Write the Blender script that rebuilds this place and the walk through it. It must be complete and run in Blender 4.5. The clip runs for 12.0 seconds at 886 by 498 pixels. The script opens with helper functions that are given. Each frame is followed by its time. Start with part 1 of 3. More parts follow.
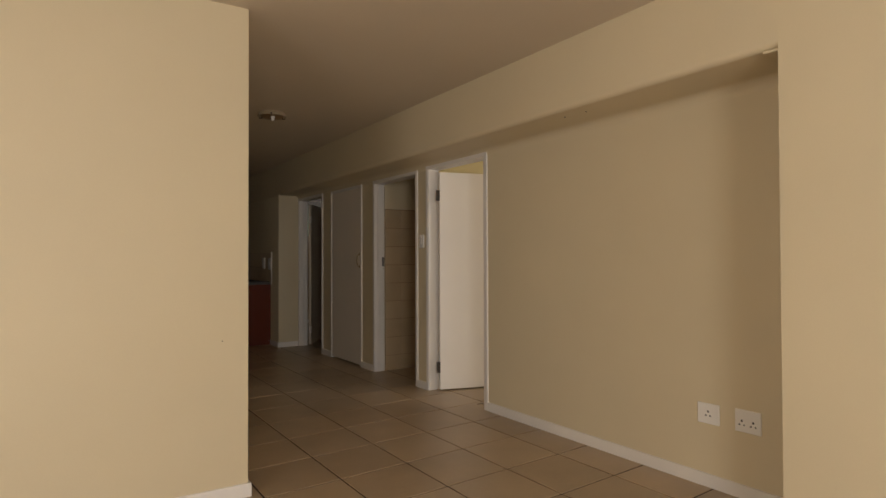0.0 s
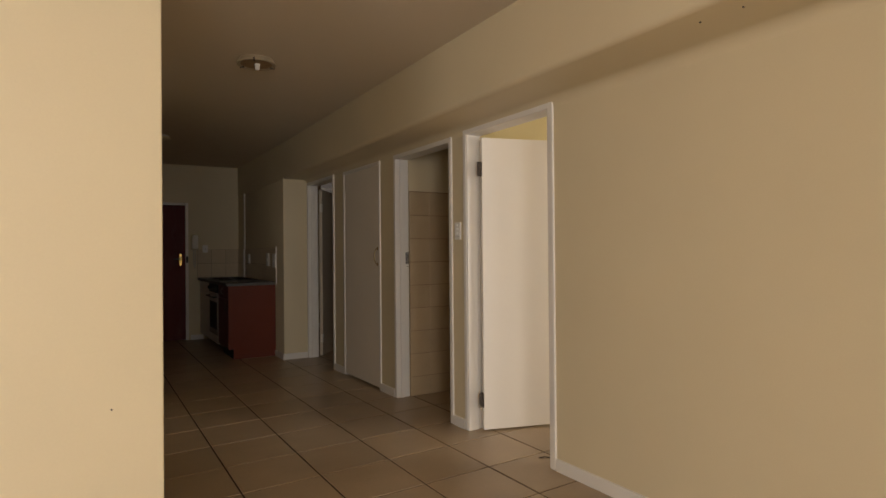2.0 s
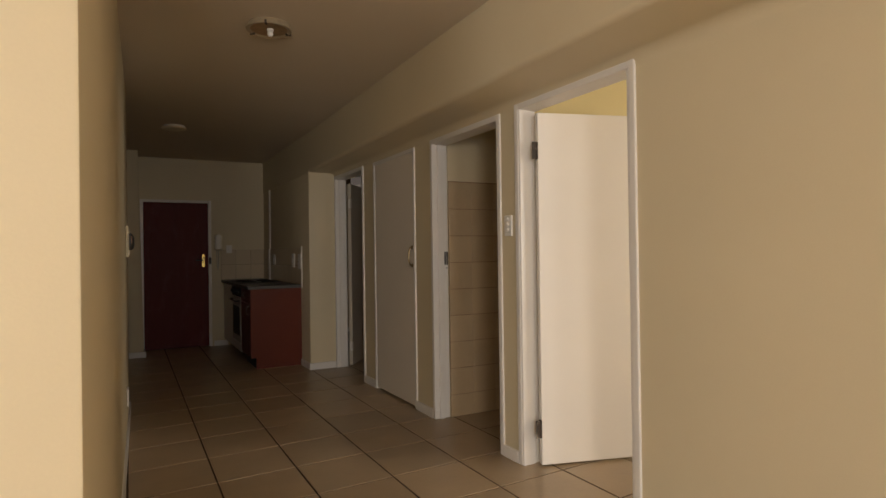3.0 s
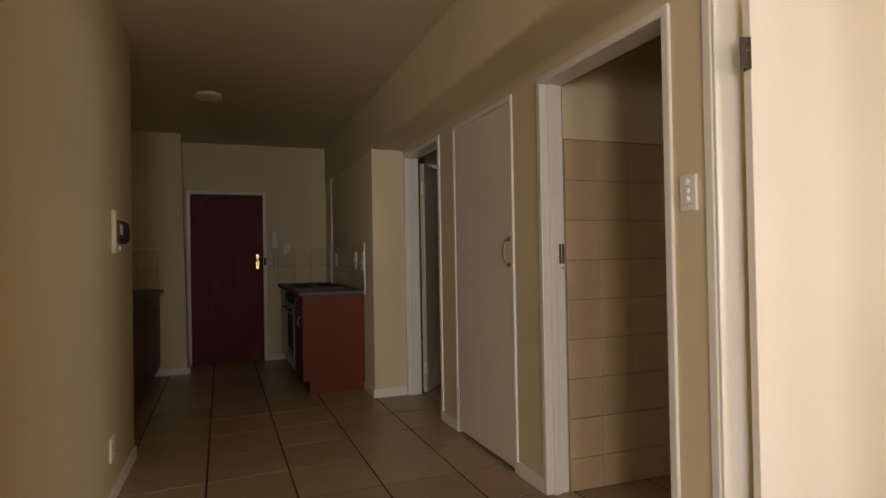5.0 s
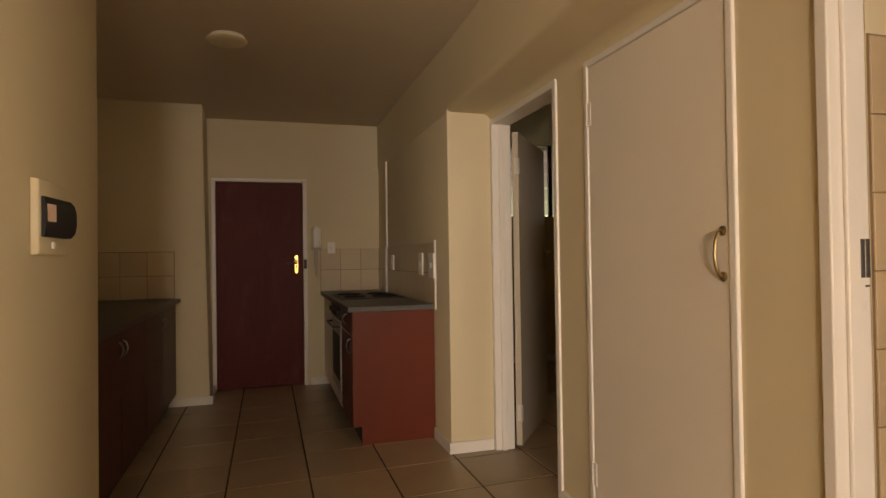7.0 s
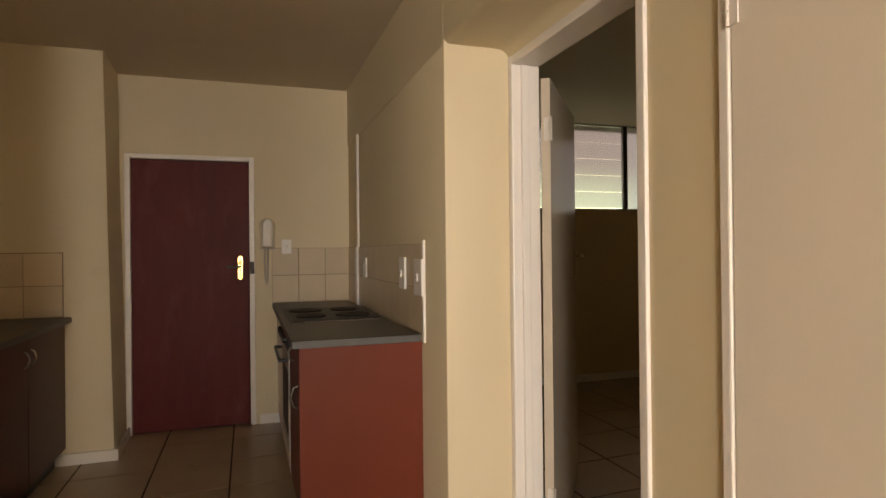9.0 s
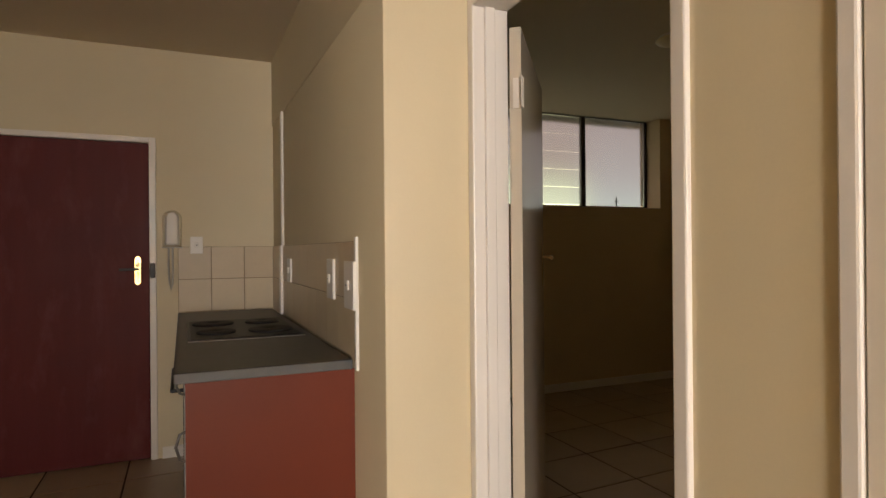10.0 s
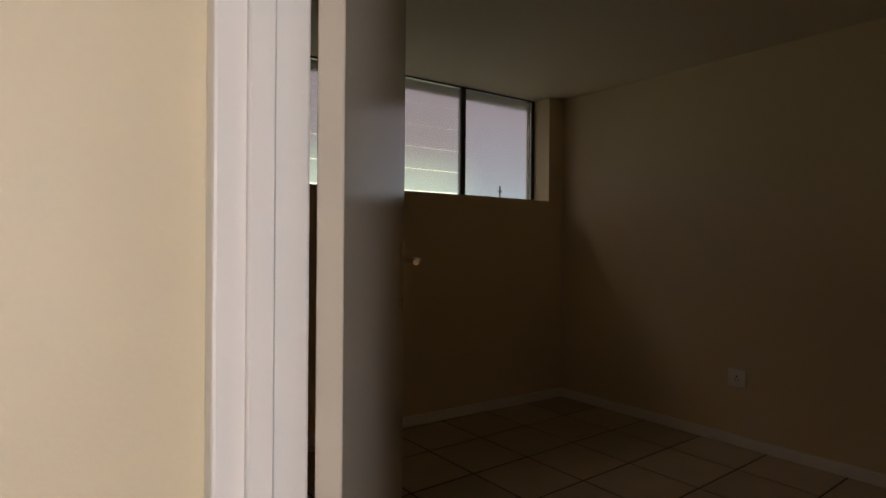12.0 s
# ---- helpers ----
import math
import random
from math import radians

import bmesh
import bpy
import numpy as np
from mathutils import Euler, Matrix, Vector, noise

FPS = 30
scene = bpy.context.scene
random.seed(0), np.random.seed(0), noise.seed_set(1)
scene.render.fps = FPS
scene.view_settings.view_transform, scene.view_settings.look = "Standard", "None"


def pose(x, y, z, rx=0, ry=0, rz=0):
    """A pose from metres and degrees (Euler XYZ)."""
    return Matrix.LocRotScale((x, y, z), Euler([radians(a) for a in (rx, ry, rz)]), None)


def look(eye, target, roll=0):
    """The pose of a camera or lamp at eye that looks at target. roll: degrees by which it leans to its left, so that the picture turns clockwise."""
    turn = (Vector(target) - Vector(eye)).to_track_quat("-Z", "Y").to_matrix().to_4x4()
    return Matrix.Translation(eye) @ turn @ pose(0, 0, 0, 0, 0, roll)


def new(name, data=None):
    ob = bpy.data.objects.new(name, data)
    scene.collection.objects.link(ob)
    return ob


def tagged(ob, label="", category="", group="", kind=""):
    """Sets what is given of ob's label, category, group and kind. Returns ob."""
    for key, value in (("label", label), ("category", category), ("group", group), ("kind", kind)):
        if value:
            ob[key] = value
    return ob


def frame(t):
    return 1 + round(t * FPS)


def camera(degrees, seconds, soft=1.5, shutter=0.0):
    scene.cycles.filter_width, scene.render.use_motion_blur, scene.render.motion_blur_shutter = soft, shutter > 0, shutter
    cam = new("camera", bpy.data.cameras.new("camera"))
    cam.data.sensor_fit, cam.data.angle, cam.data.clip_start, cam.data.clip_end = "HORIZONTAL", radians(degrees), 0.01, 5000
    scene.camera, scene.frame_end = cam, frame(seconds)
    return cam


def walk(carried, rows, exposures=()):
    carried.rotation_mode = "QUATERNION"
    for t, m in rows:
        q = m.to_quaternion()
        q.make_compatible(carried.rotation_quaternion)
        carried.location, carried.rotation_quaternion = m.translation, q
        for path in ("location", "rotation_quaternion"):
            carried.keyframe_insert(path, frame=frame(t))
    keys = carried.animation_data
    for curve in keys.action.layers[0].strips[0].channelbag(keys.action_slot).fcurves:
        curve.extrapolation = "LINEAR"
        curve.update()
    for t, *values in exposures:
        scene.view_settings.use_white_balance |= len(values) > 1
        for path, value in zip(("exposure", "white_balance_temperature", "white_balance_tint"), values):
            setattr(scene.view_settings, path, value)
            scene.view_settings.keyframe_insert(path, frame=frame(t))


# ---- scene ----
cam = camera(73.5, 12.0)
PATH = [
    (0, (0.027, -0.58, 1.235), (1.133, 1.087, 1.267), -0.2),
    (0.5, (0.21, -0.286, 1.24), (1.303, 1.389, 1.265), -0.3),
    (1, (0.376, 0.032, 1.246), (1.46, 1.713, 1.265), -0.5),
    (1.5, (0.54, 0.353, 1.245), (1.603, 2.047, 1.261), -0.5),
    (2, (0.705, 0.671, 1.249), (1.738, 2.384, 1.26), -0.5),
    (2.5, (0.85, 0.983, 1.246), (1.84, 2.721, 1.256), -0.7),
    (3, (0.975, 1.301, 1.246), (1.914, 3.067, 1.257), -0.8),
    (5, (1.488, 2.648, 1.196), (2.188, 4.521, 1.222), -1.0),
    (5.5, (1.542, 3.02, 1.182), (2.185, 4.913, 1.21), -1.0),
    (6, (1.585, 3.389, 1.199), (2.181, 5.298, 1.222), -0.9),
    (6.5, (1.605, 3.741, 1.21), (2.179, 5.657, 1.238), -0.8),
    (7, (1.62, 4.088, 1.216), (2.188, 6.005, 1.246), -0.8),
    (9, (1.94, 5.341, 1.286), (2.567, 7.241, 1.292), -0.6),
    (9.5, (2.042, 5.644, 1.284), (2.749, 7.515, 1.294), -0.5),
    (10, (2.148, 5.913, 1.288), (2.95, 7.745, 1.29), -0.5),
    (10.5, (2.287, 6.166, 1.29), (3.188, 7.951, 1.283), -0.2),
    (11, (2.444, 6.402, 1.29), (3.436, 8.139, 1.275), -0.2),
    (11.5, (2.601, 6.632, 1.287), (3.682, 8.315, 1.279), -0.3),
    (12, (2.792, 6.82, 1.29), (3.955, 8.447, 1.279), 0.5),
]
EXPOSURES = [(0, -0.93, 6400, 10), (1.5, -0.66, 6450, 10), (3, -0.28, 6550, 10), (5, 0.1, 6550, 10), (5.5, 0.24, 7500, 15), (6.3, 0.7, 8200, 17), (7, 1.12, 8000, 15), (9, 1.85, 7000, 12), (9.5, 1.9, 6850, 12), (10.5, 1.87, 6400, 12), (11.4, 1.84, 5900, 13), (12, 1.64, 5800, 14)]
walk(cam, [(t, look(eye, target, roll)) for t, eye, target, roll in PATH], EXPOSURES)

# ---- world, lamps ----
world = bpy.data.worlds.new("sky")
scene.world = world
world.use_nodes = True
wn = world.node_tree.nodes
sky = wn.new("ShaderNodeTexSky")
sky.sky_type, sky.sun_disc, sky.sun_elevation, sky.sun_rotation = "NISHITA", False, radians(48), radians(150)
world.node_tree.links.new(sky.outputs[0], wn["Background"].inputs[0])
wn["Background"].inputs[1].default_value = 0.1


def window_light(name, m, w, h, power, colour):
    """Sky light that enters through a window's opening."""
    data = bpy.data.lights.new(name, "AREA")
    data.shape, data.size, data.size_y, data.energy, data.color = "RECTANGLE", w, h, power, colour
    ob = new(name, data)
    ob.matrix_world = m
    return ob


window_light("living_window_light", look((-0.8, -3.56, 1.25), (-0.6, 3, 1.3)), 1.3, 1.7, 156, (1.0, 0.96, 0.91))
window_light("living_west_window_light", look((-3.44, -1.5, 1.4), (3, -0.4, 1.3)), 1.5, 1.2, 105, (1.0, 0.96, 0.91))
window_light("living_corner_window_light", look((1.4, -3.56, 1.87), (1.5, 3, 1.9)), 0.9, 1.0, 54, (0.95, 0.97, 1.0))
window_light("front_bedroom_window_light", look((6.14, 0.9, 1.5), (3.2, 3.4, 1.2)), 1.2, 1.1, 82, (1.0, 0.95, 0.86))


# ---- materials ----
def material(name, colour, rough=0.5, metal=0.0, vary=0.08, scale=3.0, fine=60.0, bump=0.1, spec=0.5, per_object=0.0, stain=None, stain_at=0.62, stain_scale=1.6):
    """A painted or solid surface: colour that drifts at two scales, fine relief, optional stains of a shape of their own."""
    mat = bpy.data.materials.new(name)
    mat.use_nodes = True
    nt = mat.node_tree
    b = nt.nodes["Principled BSDF"]
    b.inputs["Roughness"].default_value = rough
    b.inputs["Metallic"].default_value = metal
    b.inputs["Specular IOR Level"].default_value = spec
    co = nt.nodes.new("ShaderNodeNewGeometry")
    big, small = nt.nodes.new("ShaderNodeTexNoise"), nt.nodes.new("ShaderNodeTexNoise")
    big.inputs["Scale"].default_value, big.inputs["Detail"].default_value = scale, 5
    small.inputs["Scale"].default_value, small.inputs["Detail"].default_value = fine, 3
    nt.links.new(co.outputs["Position"], big.inputs["Vector"])
    nt.links.new(co.outputs["Position"], small.inputs["Vector"])
    mix = nt.nodes.new("ShaderNodeMix")
    mix.data_type = "RGBA"
    mix.inputs[6].default_value = (*[c * (1 - vary) for c in colour], 1)
    mix.inputs[7].default_value = (*[min(1, c * (1 + vary)) for c in colour], 1)
    add = nt.nodes.new("ShaderNodeMath")
    add.operation = "MULTIPLY_ADD"
    nt.links.new(small.outputs[0], add.inputs[0])
    add.inputs[1].default_value = 0.35
    nt.links.new(big.outputs[0], add.inputs[2])
    sub = nt.nodes.new("ShaderNodeMath")
    sub.operation = "SUBTRACT"
    nt.links.new(add.outputs[0], sub.inputs[0])
    sub.inputs[1].default_value = 0.175
    nt.links.new(sub.outputs[0], mix.inputs[0])
    out = mix.outputs[2]
    if per_object:
        info = nt.nodes.new("ShaderNodeObjectInfo")
        hsv = nt.nodes.new("ShaderNodeHueSaturation")
        rng = nt.nodes.new("ShaderNodeMapRange")
        rng.inputs[3].default_value, rng.inputs[4].default_value = 1 - per_object, 1 + per_object
        nt.links.new(info.outputs["Random"], rng.inputs[0])
        nt.links.new(rng.outputs[0], hsv.inputs["Value"])
        nt.links.new(out, hsv.inputs["Color"])
        out = hsv.outputs[0]
    if stain:
        st = nt.nodes.new("ShaderNodeTexNoise")
        st.inputs["Scale"].default_value, st.inputs["Detail"].default_value, st.inputs["Roughness"].default_value = stain_scale, 8, 0.65
        nt.links.new(co.outputs["Position"], st.inputs["Vector"])
        rng = nt.nodes.new("ShaderNodeMapRange")
        rng.inputs[1].default_value, rng.inputs[2].default_value = stain_at, stain_at + 0.14
        rng.inputs[4].default_value = 0.55
        nt.links.new(st.outputs[0], rng.inputs[0])
        m2 = nt.nodes.new("ShaderNodeMix")
        m2.data_type = "RGBA"
        nt.links.new(rng.outputs[0], m2.inputs[0])
        nt.links.new(out, m2.inputs[6])
        m2.inputs[7].default_value = (*stain, 1)
        out = m2.outputs[2]
    nt.links.new(out, b.inputs["Base Color"])
    if bump:
        bp = nt.nodes.new("ShaderNodeBump")
        bp.inputs["Strength"].default_value, bp.inputs["Distance"].default_value = bump, 0.004
        nt.links.new(small.outputs[0], bp.inputs["Height"])
        nt.links.new(bp.outputs[0], b.inputs["Normal"])
    return mat


def wood_material(name, dark, light, rough, faded):
    mat = material(name, dark, rough, spec=0.16)
    nt = mat.node_tree
    b = nt.nodes["Principled BSDF"]
    co = nt.nodes.new("ShaderNodeTexCoord")
    mp = nt.nodes.new("ShaderNodeMapping")
    mp.inputs["Scale"].default_value = (6, 6, 0.5)
    gr = nt.nodes.new("ShaderNodeTexNoise")
    gr.inputs["Scale"].default_value, gr.inputs["Detail"].default_value, gr.inputs["Distortion"].default_value = 1.6, 6, 0.8
    ramp = nt.nodes.new("ShaderNodeValToRGB")
    ramp.color_ramp.elements[0].position, ramp.color_ramp.elements[0].color = 0.22, (*dark, 1)
    ramp.color_ramp.elements[1].position, ramp.color_ramp.elements[1].color = 0.88, (*light, 1)
    nt.links.new(co.outputs["Object"], mp.inputs[0])
    nt.links.new(mp.outputs[0], gr.inputs["Vector"])
    nt.links.new(gr.outputs[0], ramp.inputs[0])
    scuff = nt.nodes.new("ShaderNodeTexNoise")      # dull, faded patches in the varnish
    scuff.inputs["Scale"].default_value, scuff.inputs["Detail"].default_value, scuff.inputs["Roughness"].default_value = 3.2, 7, 0.6
    stretch = nt.nodes.new("ShaderNodeMapping")
    stretch.inputs["Scale"].default_value = (1.6, 1.6, 0.7)
    nt.links.new(co.outputs["Object"], stretch.inputs[0])
    nt.links.new(stretch.outputs[0], scuff.inputs["Vector"])
    rng = nt.nodes.new("ShaderNodeMapRange")
    rng.inputs[1].default_value, rng.inputs[2].default_value, rng.inputs[4].default_value = 0.52, 0.78, 0.5
    nt.links.new(scuff.outputs[0], rng.inputs[0])
    fade = nt.nodes.new("ShaderNodeMix")
    fade.data_type = "RGBA"
    fade.inputs[7].default_value = (*faded, 1)
    nt.links.new(rng.outputs[0], fade.inputs[0])
    nt.links.new(ramp.outputs[0], fade.inputs[6])
    nt.links.new(fade.outputs[2], b.inputs["Base Color"])
    rr = nt.nodes.new("ShaderNodeMapRange")
    rr.inputs[3].default_value, rr.inputs[4].default_value = rough - 0.08, rough + 0.2
    nt.links.new(scuff.outputs[0], rr.inputs[0])
    nt.links.new(rr.outputs[0], b.inputs["Roughness"])
    return mat


CREAM = material("cream_wall_paint", (0.68, 0.578, 0.39), 0.55, vary=0.065, scale=1.4, fine=140, bump=0.06, stain=(0.5, 0.4, 0.24), stain_at=0.7)
YELLOW = material("yellow_wall_paint", (0.72, 0.6, 0.3), 0.55, vary=0.05, scale=1.4, fine=160, bump=0.05)
TAN = material("tan_wall_paint", (0.67, 0.53, 0.335), 0.55, vary=0.06, scale=1.4, fine=160, bump=0.05)
CEIL = material("ceiling_paint", (0.69, 0.595, 0.47), 0.8, vary=0.05, scale=1.0, fine=120, bump=0.1)
WHITE = material("white_gloss_paint", (0.79, 0.74, 0.68), 0.35, vary=0.04, scale=5, fine=90, bump=0.06, stain=(0.6, 0.53, 0.43), stain_at=0.68, stain_scale=5)
DOORPAINT = material("white_door_paint", (0.8, 0.74, 0.67), 0.48, vary=0.04, scale=2.5, fine=110, bump=0.08)
CUPPAINT = material("cream_cupboard_paint", (0.8, 0.72, 0.615), 0.4, vary=0.05, scale=2.0, fine=110, bump=0.06)
FLOORTILE = material("beige_floor_tile", (0.42, 0.312, 0.2), 0.34, vary=0.18, scale=3.5, fine=45, bump=0.06, per_object=0.1)
GROUT = material("dark_grout", (0.05, 0.03, 0.02), 0.9, vary=0.2, scale=8, fine=200, bump=0.2)
WALLTILE = material("cream_wall_tile", (0.62, 0.5, 0.34), 0.34, spec=0.3, vary=0.08, scale=7, fine=60, bump=0.03, per_object=0.06)
LIGHTGROUT = material("brown_grout", (0.26, 0.17, 0.1), 0.9, vary=0.2, scale=9, fine=200, bump=0.2)
DARKWOOD = material("dark_brown_red_laminate", (0.075, 0.02, 0.016), 0.45, vary=0.12, scale=6, fine=90, bump=0.04)
CREAMPLASTIC = material("cream_plastic", (0.62, 0.53, 0.36), 0.45, vary=0.04, fine=150, bump=0.03)
RED = material("red_laminate", (0.152, 0.029, 0.012), 0.42, spec=0.25, vary=0.1, scale=6, fine=90, bump=0.04)
DARKRED = material("dark_red_door_laminate", (0.14, 0.028, 0.022), 0.4, vary=0.12, scale=6, fine=90, bump=0.04)
WORKTOP = material("dark_grey_worktop", (0.055, 0.051, 0.046), 0.42, vary=0.35, scale=25, fine=240, bump=0.06)
EDGING = material("grey_edging", (0.085, 0.083, 0.08), 0.45, vary=0.2, scale=25, fine=200, bump=0.04)
FRONTDOOR = wood_material("red_brown_varnished_wood", (0.095, 0.012, 0.011), (0.125, 0.018, 0.016), 0.42, (0.2, 0.075, 0.065))
BRASS = material("brass", (0.8, 0.56, 0.2), 0.25, 1.0, vary=0.08, fine=80, bump=0.02)
OLDBRASS = material("worn_brass", (0.42, 0.32, 0.18), 0.35, 1.0, vary=0.2, scale=30, fine=150, bump=0.1)
DULLSTEEL = material("dull_steel", (0.2, 0.18, 0.16), 0.5, 1.0, vary=0.2, scale=20, fine=150, bump=0.05)
BATHTILE = material("beige_bathroom_tile", (0.5, 0.375, 0.235), 0.36, spec=0.3, vary=0.12, scale=5, fine=60, bump=0.03, per_object=0.05)
# glossy white door paint, darkened for the shade on the back bedroom's open leaf
SHADE = material("shaded_white_door_paint", (0.68, 0.6, 0.49), 0.2, vary=0.05, scale=2.5, fine=110, bump=0.08)
BLACK = material("black_plastic", (0.016, 0.016, 0.016), 0.4, spec=0.3, vary=0.2, fine=150, bump=0.04)
GREY = material("grey_plastic", (0.5, 0.47, 0.43), 0.45, vary=0.06, fine=150, bump=0.04)
PLASTIC = material("white_plastic", (0.82, 0.78, 0.72), 0.35, vary=0.03, fine=150, bump=0.03)
HOBPLATE = material("cast_iron", (0.02, 0.019, 0.018), 0.6, spec=0.2, vary=0.25, scale=20, fine=200, bump=0.2)
ENAMEL = material("black_enamel", (0.01, 0.0095, 0.009), 0.4, spec=0.12, vary=0.2, fine=90, bump=0.02)
DARKFRAME = material("dark_steel_window_frame", (0.06, 0.05, 0.045), 0.5, vary=0.2, fine=90, bump=0.1)
LAMPGLASS = material("cream_lamp_glass", (0.84, 0.72, 0.48), 0.3, vary=0.06, fine=60, bump=0.03)
RUSTMETAL = material("rusty_hinge_metal", (0.05, 0.034, 0.024), 0.7, vary=0.6, scale=60, fine=300, bump=0.5, stain=(0.55, 0.47, 0.36), stain_at=0.56, stain_scale=38)
GRIMY = material("grimy_cream_metal", (0.4, 0.32, 0.21), 0.5, vary=0.25, scale=25, fine=150, bump=0.1)
RUST = material("brown_plaster_edge", (0.3, 0.2, 0.11), 0.8, vary=0.4, scale=30, fine=200, bump=0.4)
PAPER = material("printed_label", (0.75, 0.5, 0.4), 0.6, vary=0.1, scale=40, fine=300, bump=0)
GROUND = material("ground", (0.2, 0.18, 0.12), 0.9, vary=0.3, scale=0.4, fine=8, bump=0.3)


def glass_material():
    mat = bpy.data.materials.new("frosted_glass")
    mat.use_nodes = True
    b = mat.node_tree.nodes["Principled BSDF"]
    b.inputs["Base Color"].default_value = (0.225, 0.23, 0.262, 1)
    b.inputs["Transmission Weight"].default_value, b.inputs["Roughness"].default_value, b.inputs["IOR"].default_value = 1.0, 0.22, 1.3
    return mat


def backdrop_material():
    """Glowing sheet for hazy daylight beyond the back window, with sunlit greenery low on one side."""
    mat = bpy.data.materials.new("glowing_daylight_backdrop")
    mat.use_nodes = True
    nt = mat.node_tree
    nt.nodes.remove(nt.nodes["Principled BSDF"])
    co, sep, rng, side, green, grey, mix, em = [nt.nodes.new("ShaderNode" + k) for k in ("NewGeometry", "SeparateXYZ", "MapRange", "MapRange", "ValToRGB", "ValToRGB", "Mix", "Emission")]
    nt.links.new(co.outputs["Position"], sep.inputs[0])
    nt.links.new(sep.outputs[2], rng.inputs[0])
    nt.links.new(sep.outputs[0], side.inputs[0])
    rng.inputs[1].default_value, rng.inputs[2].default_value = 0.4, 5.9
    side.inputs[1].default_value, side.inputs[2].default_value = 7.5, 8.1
    # the top stops, out of view, glow far brighter to light the bedroom
    upper_glow = ((0.6, (0.45, 0.34, 0.28, 1)), (0.78, (2.3, 1.8, 1.3, 1)))
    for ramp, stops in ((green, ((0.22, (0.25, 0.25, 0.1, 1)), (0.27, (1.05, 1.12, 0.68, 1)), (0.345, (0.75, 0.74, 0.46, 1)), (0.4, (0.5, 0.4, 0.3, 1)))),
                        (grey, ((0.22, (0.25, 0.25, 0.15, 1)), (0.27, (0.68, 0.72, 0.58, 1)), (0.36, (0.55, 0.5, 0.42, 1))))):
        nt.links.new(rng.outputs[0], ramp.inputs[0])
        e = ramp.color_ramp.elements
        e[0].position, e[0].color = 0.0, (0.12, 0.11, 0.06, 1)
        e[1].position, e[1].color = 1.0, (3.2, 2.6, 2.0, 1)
        for at, colour in stops + upper_glow:
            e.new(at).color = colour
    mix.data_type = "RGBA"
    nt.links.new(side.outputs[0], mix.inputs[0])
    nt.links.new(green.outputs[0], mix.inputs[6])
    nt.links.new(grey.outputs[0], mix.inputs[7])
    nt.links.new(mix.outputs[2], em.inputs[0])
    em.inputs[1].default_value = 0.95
    nt.links.new(em.outputs[0], nt.nodes["Material Output"].inputs[0])
    return mat


GLASS, BACKDROP = glass_material(), backdrop_material()


# ---- builders ----
def box(bm, x0, y0, z0, x1, y1, z1, bevel=0.0, seg=1):
    vs = bmesh.ops.create_cube(bm, size=1.0)["verts"]
    for v in vs:
        v.co = Vector(((x0 + x1) / 2 + v.co.x * (x1 - x0), (y0 + y1) / 2 + v.co.y * (y1 - y0), (z0 + z1) / 2 + v.co.z * (z1 - z0)))
    if bevel:
        es = list({e for v in vs for e in v.link_edges})
        bmesh.ops.bevel(bm, geom=es, offset=bevel, segments=seg, affect="EDGES", profile=0.5)


def prism(bm, pts, z0, z1):
    lo = [bm.verts.new((x, y, z0)) for x, y in pts]
    hi = [bm.verts.new((x, y, z1)) for x, y in pts]
    n = len(pts)
    bm.faces.new(lo[::-1]), bm.faces.new(hi)
    for i in range(n):
        bm.faces.new((lo[i], lo[(i + 1) % n], hi[(i + 1) % n], hi[i]))
    bmesh.ops.recalc_face_normals(bm, faces=bm.faces[:])


def lathe(bm, profile, m=Matrix(), seg=32):
    """A turned shape about the local z axis from (radius, height) pairs."""
    rings = []
    for r, z in profile:
        rings.append([bm.verts.new(m @ Vector((r * math.cos(2 * math.pi * i / seg), r * math.sin(2 * math.pi * i / seg), z))) for i in range(seg)])
    for a, b in zip(rings, rings[1:]):
        for i in range(seg):
            bm.faces.new((a[i], a[(i + 1) % seg], b[(i + 1) % seg], b[i]))
    bm.faces.new(rings[0][::-1]), bm.faces.new(rings[-1])
    bmesh.ops.recalc_face_normals(bm, faces=bm.faces[:])


def tube(bm, pts, r, seg=8):
    """A round bar along a line of points."""
    pts = [Vector(p) for p in pts]
    rings = []
    for i, p in enumerate(pts):
        d = (pts[min(i + 1, len(pts) - 1)] - pts[max(i - 1, 0)]).normalized()
        a = d.orthogonal().normalized() if not rings else (last - last.dot(d) * d).normalized()
        last, b = a, d.cross(a)
        rings.append([bm.verts.new(p + r * (math.cos(2 * math.pi * k / seg) * a + math.sin(2 * math.pi * k / seg) * b)) for k in range(seg)])
    for u, v in zip(rings, rings[1:]):
        for k in range(seg):
            bm.faces.new((u[k], u[(k + 1) % seg], v[(k + 1) % seg], v[k]))
    bm.faces.new(rings[0][::-1]), bm.faces.new(rings[-1])
    bmesh.ops.recalc_face_normals(bm, faces=bm.faces[:])


def part(name, bm, mat, parent=None, label="", smooth=False):
    me = bpy.data.meshes.new(name)
    bm.to_mesh(me)
    bm.free()
    me.materials.append(mat)
    if smooth:
        me.polygons.foreach_set("use_smooth", [True] * len(me.polygons))
        me.set_sharp_from_angle(angle=radians(38))
    ob = new(name, me)
    ob.parent = parent
    return tagged(ob, label)


def boxes(name, mat, parent, *items, bevel=0.0, seg=1, label="", smooth=False):
    bm = bmesh.new()
    for it in items:
        box(bm, *it, bevel=bevel, seg=seg)
    return part(name, bm, mat, parent, label, smooth)


def thing(name, m, label, category, group="", kind=""):
    ob = new(name)
    ob.empty_display_size = 0.1
    ob.matrix_world = m
    return tagged(ob, label, category, group, kind)


